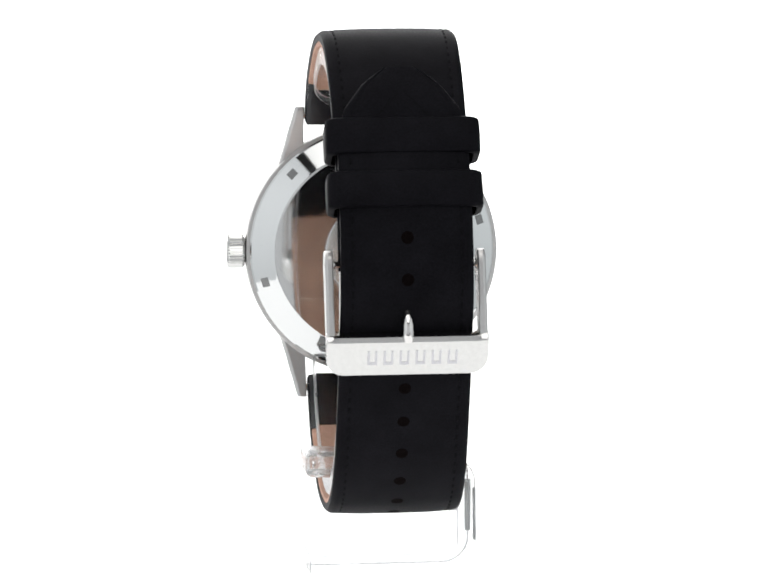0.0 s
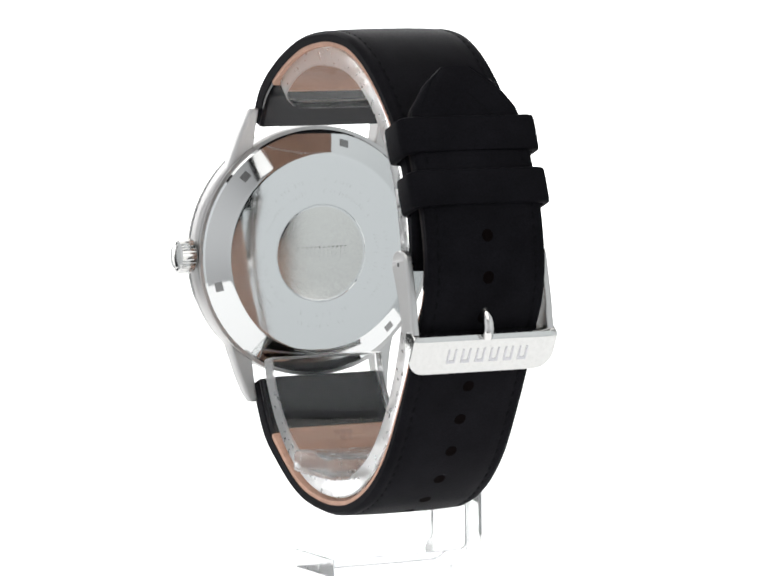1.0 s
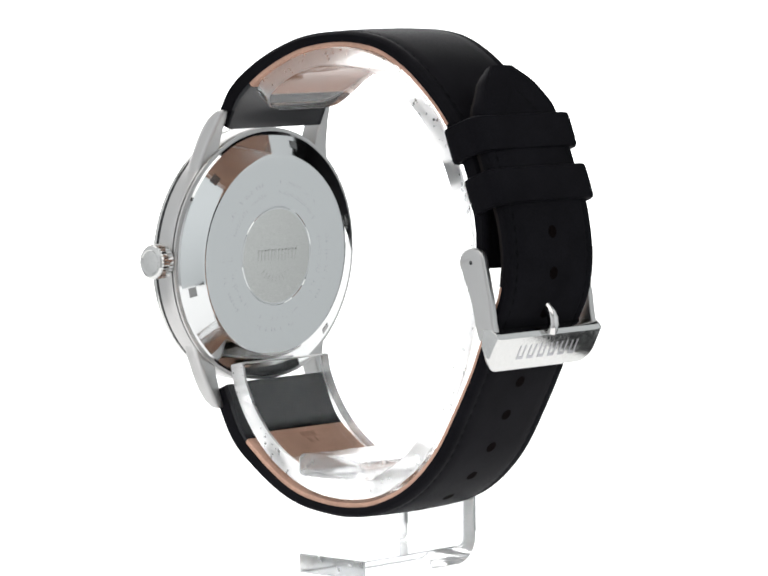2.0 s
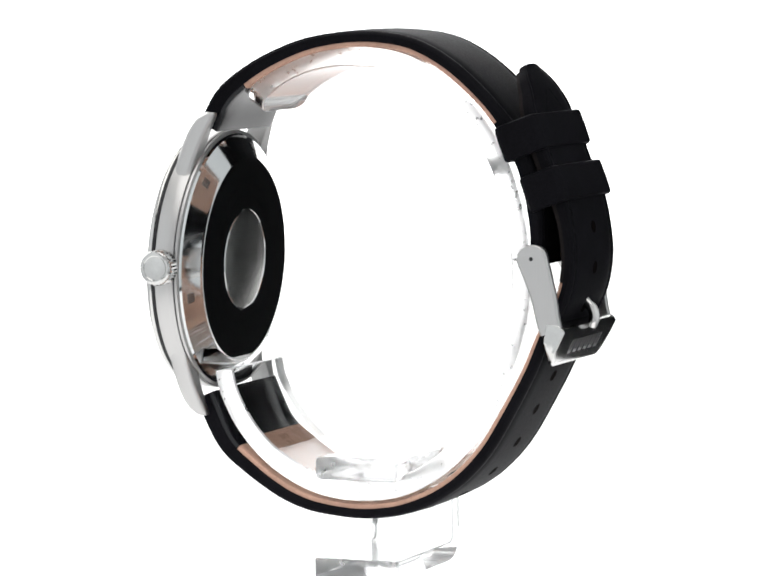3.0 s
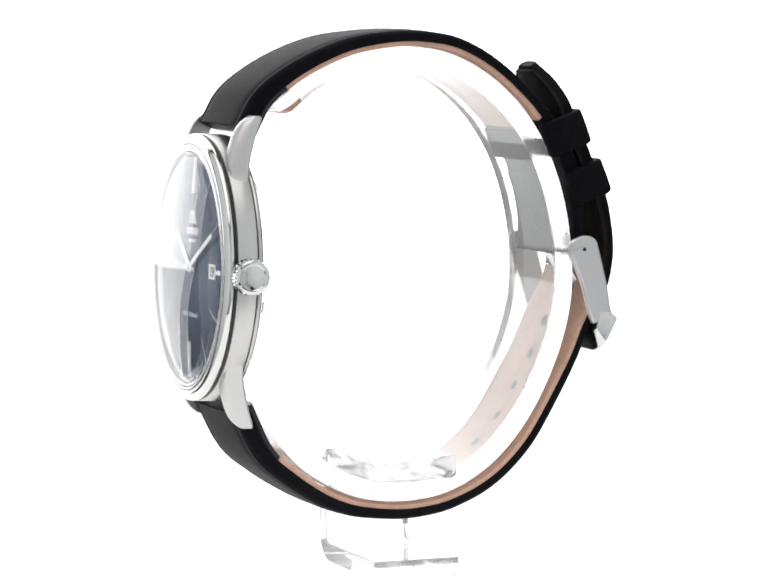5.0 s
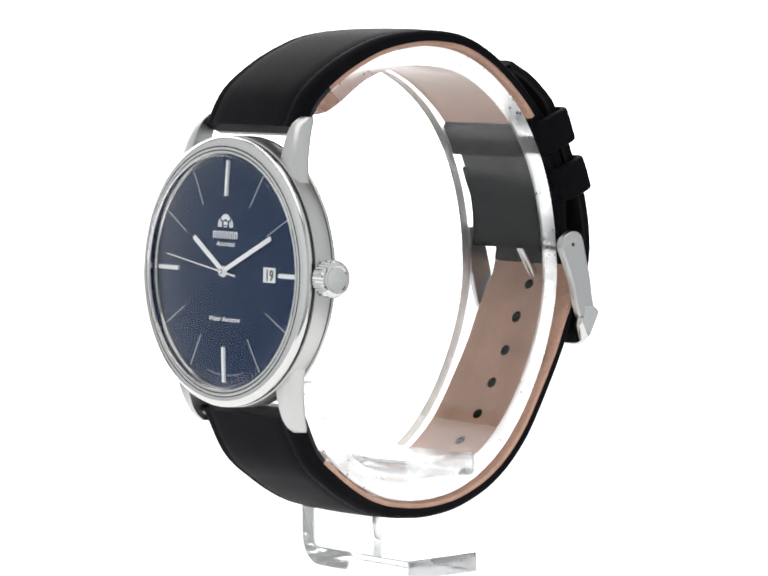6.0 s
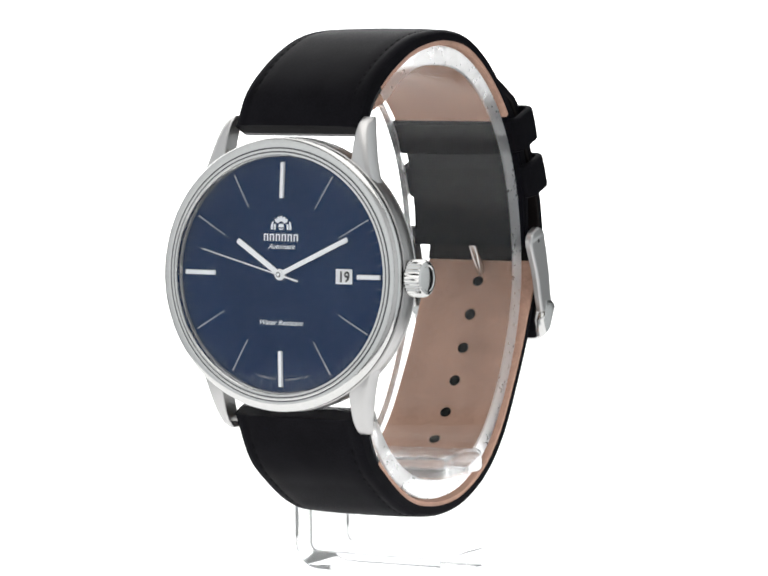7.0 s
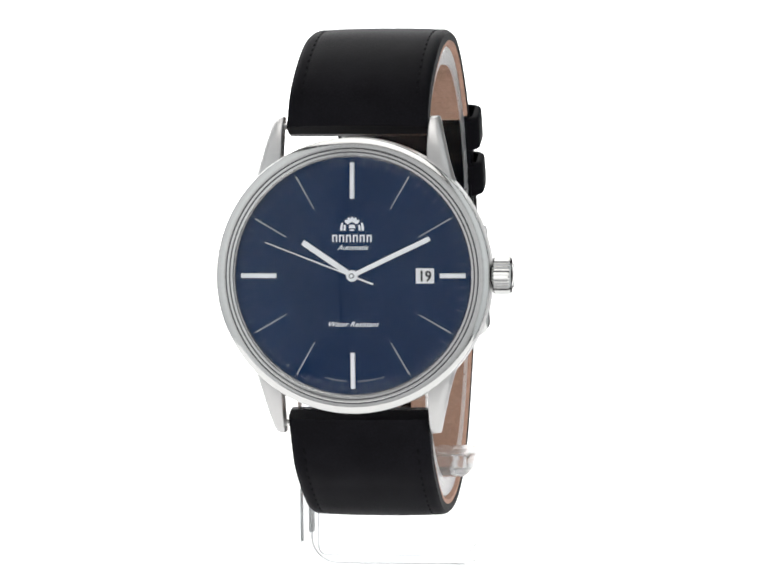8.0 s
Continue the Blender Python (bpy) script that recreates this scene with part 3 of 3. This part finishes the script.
def strap(watch):
    up = Band(UPPER, N_UP, [(0, 10.45), (0.35, 10.3), (0.8, 9.8), (1, 9.7)], [(0, 3.6), (0.15, 3.2), (0.35, 2.6), (0.68, 2.4), (0.76, 2.9), (0.86, 2.9), (0.93, 2.1), (1, 2.0)], 1)
    lo = Band(LOWER, N_LO, [(0, 10.45), (0.25, 10.2), (0.5, 9.85), (0.90, 9.6), (0.945, 8.6), (0.98, 5.6), (1, 2.6)], [(0, 3.6), (0.1, 3.2), (0.25, 2.5), (0.5, 2.3), (0.7, 2.0), (0.79, 2.2), (0.83, 2.6), (0.93, 2.5), (1, 1.9)], -1)
    top = part("buckle_strap", strap_layer(up, 0, 1, N_UP, "outer"), M_LEATHER, watch, "short black leather strap piece", askew=LEAN)
    part("strap_fold", strap_layer(up, 0, 0.116, 18, "inner"), M_LOOP, top, "black folded underside", askew=LEAN)
    part("lining", strap_layer(up, 0.117, 0.712, 70, "inner"), M_LINING, top, "tan nubuck lining", askew=LEAN)
    part("strap_fold", strap_layer(up, 0.713, 1, 30, "inner"), M_FOLD, top, "black folded underside", askew=LEAN)
    stitches(up, 0.06, 0.74, top)
    low = part("hole_strap", strap_layer(lo, 0, 1, N_LO, "outer"), M_LEATHER, watch, "long black leather strap piece with punched holes", askew=LEAN)
    part("strap_fold", strap_layer(lo, 0, 0.084, 16, "inner"), M_LOOP, low, "black folded underside", askew=LEAN)
    part("lining", strap_layer(lo, 0.085, 0.716, 110, "inner"), M_LINING, low, "tan nubuck lining", askew=LEAN)
    # Beyond the buckle the lining's colour is darkened for the shade there.
    part("strap_tail", strap_layer(lo, 0.717, 0.995, 60, "inner", 0.02), M_TAIL, low, "strap end underside with shade put into its dark brown", askew=LEAN)
    stitches(lo, 0.04, 0.90, low)
    # chevron of stitches on the pointed tip
    bm = bmesh.new()
    for sx in (-1, 1):
        for k in range(6):
            s = 0.905 + 0.062 * (k + 0.3) / 6
            x = sx * 7.2 * (1 - (k + 0.3) / 6.2)
            ds = 0.004
            q = [bm.verts.new(lo.at(s + a * ds, x - sx * a * 0.5 + e, lo.crown_at(s, 0.3) + 0.03)) for a, e in ((-1, -0.16), (-1, 0.16), (1, 0.16), (1, -0.16))]
            bm.faces.new(q)
    tagged(part("tip_stitching", bm, M_THREAD, low, "pointed row of black stitches", askew=LEAN), kind="stuff")
    # Closed plugs, near-black in place of the shade inside punched holes.
    for k in range(10):
        s = HOLE_START + HOLE_STEP * k
        bm = bmesh.new()
        p, t, nrm = lo.frame_at(s)
        h = lo.depth(s) / 2
        rows = []
        for j in range(14):
            a = 2 * math.pi * j / 14
            rows.append([lo.at(s + r * math.sin(a) / lo.length, r * 1.0 * math.cos(a), u) for r, u in ((0.0, h + 0.112), (0.62, h + 0.115), (0.85, h + 0.15), (0.95, h + 0.08), (0.95, -h - 0.03), (0.85, -h - 0.05), (0.62, -h - 0.02), (0.0, -h - 0.01))])
        grid(bm, rows, closed_u=True)
        bmesh.ops.remove_doubles(bm, verts=bm.verts, dist=1e-4)
        part("strap_hole", bm, M_HOLE, low, "closed plug coloured dark for a punched hole's shade", askew=LEAN)
    # stamped marks on the lining, too small to read
    bm = bmesh.new()
    rng = random.Random(3)
    for row, (s, x0, count) in enumerate(((0.100, -2.6, 3), (0.113, -2.0, 2))):
        for k in range(count):
            x = x0 + 1.15 * k
            for a, b in ((0.0, 0.22), (0.5, 0.72)):
                if rng.random() < 0.8:
                    q = [bm.verts.new(lo.at(s + e / lo.length, x + c, -lo.depth(s) / 2 - 0.02)) for e, c in ((-0.6, a), (-0.6, b), (0.6, b), (0.6, a))]
                    bm.faces.new(q)
    part("stamped_mark", bm, M_STAMP, low, "small stamped brown bars", askew=LEAN)
    for name, c, half_t, half_w in (("strap_keeper", (25.3, 18.9), 3.75, 2.75), ("strap_keeper", (28.9, 11.4), 3.4, 2.75)):
        keeper(watch, c, half_t, half_w)



def keeper(watch, c, half_t, half_w):
    """A leather loop round both strap pieces."""
    bm = bmesh.new()
    t = Vector((0.345, -0.9386))
    nrm = Vector((0.9386, 0.345))
    path = []
    hx, r = 10.85, 1.3
    for cx, cy, a0 in ((hx - r, half_t - r, 0), (-hx + r, half_t - r, 90), (-hx + r, -half_t + 1.5 + r, 180), (hx - r, -half_t + 1.5 + r, 270)):
        for k in range(7):
            a = radians(a0 + 15 * k)
            path.append((cx, cy, math.cos(a), math.sin(a), r))
    rows = []
    for cx, cy, ca, sa, rr in path:
        ring = []
        for w, u in ((-1, 0.12), (-0.93, 0.46), (-0.8, 0.55), (0, 0.60), (0.8, 0.55), (0.93, 0.46), (1, 0.12), (1, -0.45), (0, -0.5), (-1, -0.45)):
            x, y = cx + (rr + u) * ca, cy + (rr + u) * sa
            along = w * half_w
            ring.append(Vector((x, c[0] + nrm.x * y + t.x * along, c[1] + nrm.y * y + t.y * along)))
        rows.append(ring)
    grid(bm, rows, closed_u=True, closed_v=True)
    return part("strap_keeper", bm, M_LEATHER, watch, "black leather keeper loop", askew=LEAN)


def tube(bm, pts, r, n=12):
    """A round bar along points."""
    rows = []
    for i, p in enumerate(pts):
        d = (Vector(pts[min(i + 1, len(pts) - 1)]) - Vector(pts[max(i - 1, 0)])).normalized()
        a = Vector((1, 0, 0)) if abs(d.x) < 0.8 else Vector((0, 0, 1))
        u = d.cross(a).normalized()
        v = d.cross(u)
        rr = r[i] if isinstance(r, list) else r
        rows.append([Vector(p) + rr * (math.cos(q) * u + math.sin(q) * v) for q in np.linspace(0, 2 * math.pi, n, endpoint=False)])
    vs = grid(bm, rows, closed_v=True)
    bm.faces.new(vs[0])
    bm.faces.new(list(reversed(vs[-1])))


def buckle(watch):
    """Steel buckle: two bowed arms, a broad bar, a hinge bar and a pin."""
    # two arms, bowed in the side view, that hold the hinge
    side, _ = spline([(28.15, 1.5), (29.2, -1.64), (30.06, -4.6), (30.6, -7.6), (31.2, -9.6)], 14)
    for sx in (-1, 1):
        bm = bmesh.new()
        rows = []
        for i, (y, z) in enumerate(side):
            d = Vector(side[min(i + 1, 13)]) - Vector(side[max(i - 1, 0)])
            d.normalize()
            nr = Vector((-d.y, d.x))
            h = float(np.interp(i, (0, 5, 13), (2.45, 2.05, 1.75)))
            xo, xi = 11.78, 10.6
            rows.append([Vector((sx * x, y + nr.x * u, z + nr.y * u)) for x, u in ((xi, -h), (xo - 0.25, -h), (xo, -h + 0.35), (xo, h - 0.35), (xo - 0.25, h), (xi, h))])
        cap = []
        for a in (82, 62, 42, 20):
            k, rise = math.cos(radians(a)), 1.9 * math.sin(radians(a))
            cap.append([Vector((p.x, 28.15 + (p.y - 28.15) * k - 0.317 * rise, 1.5 + (p.z - 1.5) * k + 0.949 * rise)) for p in rows[0]])
        vs = grid(bm, cap + rows, closed_v=True)
        bm.faces.new(vs[0])
        bm.faces.new(list(reversed(vs[-1])))
        arm = softened(part("buckle_arm", bm, M_BRUSH, watch, "polished steel buckle arm", askew=LEAN), 0.2)
        # A black disc paints the shade inside the pivot hole.
        bm = bmesh.new()
        tube(bm, [(sx * 11.7, 28.2, 1.35), (sx * 11.79, 28.2, 1.35)], 0.32, 14)
        part("pivot_hole", bm, M_INK, arm, "black disc for the shade in the pivot hole", askew=LEAN)
    bm = bmesh.new()
    prof = [(30.6, -8.3), (32.3, -8.35), (33.2, -9.0), (33.4, -9.7), (32.38, -11.7), (31.15, -14.1), (30.75, -14.75), (30.25, -14.4), (29.75, -11.6)]
    rows = []
    for x in (-11.85, -11.75, -11.5, -11.1, -10.6, -10.0, -9.3, -5, 0, 5, 9.3, 10.0, 10.6, 11.1, 11.5, 11.75, 11.85):
        # the lower edge rounds up into the ends
        k = max(0.0, abs(x) - 9.3)
        lift = 2.6 - math.sqrt(2.6 ** 2 - k * k)
        rows.append([Vector((x, y + 0.5 * lift * w, z + lift * w)) for y, z in prof for w in (max(0.0, (-9.2 - z) / 5.5),)])
    vs = grid(bm, rows, closed_v=True)
    bm.faces.new(vs[0])
    bm.faces.new(list(reversed(vs[-1])))
    bar = softened(part("buckle_bar", bm, M_BEZEL, watch, "broad polished steel buckle bar", askew=LEAN), 0.3, 3)
    for k in range(6):
        bm = bmesh.new()
        x = -7.4 + 2.35 * k - 0.2
        for a, b, u0, u1 in ((0, 0.32, 0.3, 0.78), (1.1, 1.42, 0.3, 0.78), (0.32, 1.1, 0.68, 0.78)):
            q = []
            for xx, u in ((a, u0), (b, u0), (b, u1), (a, u1)):
                p = Vector((33.4, -9.7)).lerp(Vector((31.15, -14.1)), u) + 0.03 * Vector((0.89, -0.455))
                q.append(bm.verts.new((x + xx + 0.3, p.x, p.y)))
            bm.faces.new(q)
        part("engraved_bar", bm, M_LETTER, bar, "shallow engraved bar", 0, askew=LEAN)
    bm = bmesh.new()
    tube(bm, [(-11.2, 28.15, 1.35), (11.2, 28.15, 1.35)], 0.6)
    part("hinge_bar", bm, M_POLISH, watch, "steel hinge bar", askew=LEAN)
    bm = bmesh.new()
    path, _ = spline([(0, 28.3, 1.6), (0, 29.3, -0.2), (0, 30.9, -3.0), (0, 32.4, -5.3), (0, 33.7, -6.7), (0, 34.1, -8.0), (0, 33.7, -9.6)], 18)
    tube(bm, path, [0.75] * 12 + [0.8, 0.85, 0.85, 0.85, 0.8, 0.65])
    part("buckle_pin", bm, M_POLISH, watch, "polished steel buckle pin", askew=LEAN)


def wristwatch():
    watch = tagged(new("wristwatch"), "steel dress watch with blue dial on black leather strap", "watch")
    watch_head(watch)
    strap(watch)
    buckle(watch)
    return watch


# ---- clear stand ----
def ribbon(bm, path, x0, x1, thick, along="x", corner=0.0):
    """A strip of even thickness along a path; x0 to x1 across."""
    n = len(path)
    rows = []
    for i, p in enumerate(path):
        a, b = path[max(i - 1, 0)], path[min(i + 1, n - 1)]
        t = (Vector(b) - Vector(a)).normalized()
        q = Vector((-t.y, t.x)) * thick / 2
        ring = []
        run = (Vector(p) - Vector(path[0])).length
        cut = corner - math.sqrt(max(0.0, corner ** 2 - (corner - run) ** 2)) if run < corner else 0.0
        for w, s in ((x0 + cut, 1), (x1 - cut, 1), (x1 - cut, -1), (x0 + cut, -1)):
            u, v = p[0] + s * q.x, p[1] + s * q.y
            ring.append((w, u, v) if along == "x" else (u, w, v))
        rows.append(ring)
    vs = grid(bm, rows, closed_v=True)
    bm.faces.new(vs[0])
    bm.faces.new(list(reversed(vs[-1])))


def bend(cx, cz, r, a0, a1, n=8):
    return [(cx + r * math.cos(radians(a)), cz + r * math.sin(radians(a))) for a in np.linspace(a0, a1, n)]


def edged(ob, axis, side, width, corner):
    """Gives a strip's cut sides their own surface, and its corners a fine bevel of another material."""
    ob.data.materials.append(side)
    ob.data.materials.append(corner)
    for f in ob.data.polygons:
        if abs(f.normal[axis]) > 0.9:
            f.material_index = 1
    softened(ob, width, 1)
    ob.modifiers["edge"].material = 2
    ob.modifiers["edge"].use_clamp_overlap = False
    return ob


def display_stand():
    stand = tagged(new("watch_stand"), "clear bent acrylic watch stand with an open cuff", "display stand")
    th = 2.9
    zb, zs = -BASE + th / 2 + 0.02, -31.3
    path = [(13.0, zb), (4.0, zb), (-6.0, zb)] + bend(-8.4, zb + 2.6, 2.6, 262, 180) + bend(-8.4, zs - 2.6, 2.6, 180, 96)
    bm = bmesh.new()
    ribbon(bm, path, -6.8, 7.0, th, along="y")
    # The bevel's grey paints in the reflection along the edges.
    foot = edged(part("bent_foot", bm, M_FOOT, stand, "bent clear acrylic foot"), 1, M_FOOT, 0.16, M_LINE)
    foot.data.materials.append(M_MILK)
    for f in foot.data.polygons:
        if f.center.x > 12.5 * MM and abs(f.normal.y) < 0.5:
            f.material_index = 3
    bm = bmesh.new()
    ribbon(bm, [(-8.5, zs), (-2.0, zs), (5.0, zs + 0.1), (13.4, zs + 0.35)], -6.6, 6.8, 3.5, along="y")
    softened(part("shelf", bm, M_MILK, stand, "thick milky acrylic shelf"), 0.9, 4)
    # Added strips: dark colour in place of internal reflection at the riser's corners.
    for y in (-6.6, 6.8):
        bm = bmesh.new()
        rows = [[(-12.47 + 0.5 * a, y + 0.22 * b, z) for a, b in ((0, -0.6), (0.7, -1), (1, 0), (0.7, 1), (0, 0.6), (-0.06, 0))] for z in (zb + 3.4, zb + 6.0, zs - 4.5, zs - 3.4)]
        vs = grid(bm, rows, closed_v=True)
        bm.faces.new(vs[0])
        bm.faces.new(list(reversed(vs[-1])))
        part("reflection_strip", bm, M_EDGEREFLECT, stand, "strip coloured dark for the reflection in the riser's corner")
    cuff, _ = spline(CUFF, 220)
    bm = bmesh.new()
    ribbon(bm, [tuple(p) for p in cuff], -9.7, 9.7, 3.0, corner=4.5)
    edged(part("cuff", bm, M_ACRYL, stand, "open clear acrylic cuff with frosted sawn edges"), 0, M_SAWN, 0.22, M_SAWN)
    return stand


CUFF = [(-18.5, 23.6), (-16.22, 26.34), (-11.47, 29.37), (-5.92, 31.08), (-0.38, 31.29), (5.16, 30.68), (9.99, 28.87), (14.72, 25.65), (19.03, 21.02), (22.44, 14.99), (24.64, 7.96), (25.64, 0.43), (25.43, -6.6), (23.41, -14.13), (19.79, -21.67), (15.37, -27.6), (10.75, -31.43), (5.53, -33.86), (-0.4, -34.69), (-6.44, -34.12), (-11.57, -32.14), (-16.2, -28.94), (-19.84, -24.73), (-22.26, -20.11), (-23.07, -16.7)]


studio()
softbox(1600, 1000, M_RIGHT, look((0.47, -0.52, 0.21), (-1, -0.52, 0.21)), "wide softbox beside the table")
softbox(1600, 1000, M_LEFT, look((-0.47, -0.52, 0.21), (1, -0.52, 0.21)), "wide softbox beside the table")
softbox(900, 1300, M_TOP, look((0, -0.32, 0.85), (0, -0.319, -1)), "overhead softbox above the table")
# Unseen fill panel, added to brighten steel and dial from the front.
softbox(1500, 1900, M_FRONT, look((0, -1.36, 0.12), (0, 0, 0.12)), "dim unseen fill panel added behind the camera")
WATCH = wristwatch()
STAND = display_stand()
SECONDS = seconds_hand(WATCH)


def motions():
    """The table turns watch and stand evenly; the seconds hand sweeps on the dial."""
    steps = [0.2 * k for k in range(41)]
    spin = [(t, Matrix.Rotation(radians(turn(t)), 4, "Z") @ pose(-OFF * MM, -AHEAD * MM, BASE * MM)) for t in steps]
    walk(WATCH, spin)
    walk(STAND, spin)
    walk(SECONDS, [(t, hand_pose(291.0 + 6.0 * (t - 8.0))) for t in steps])


motions()
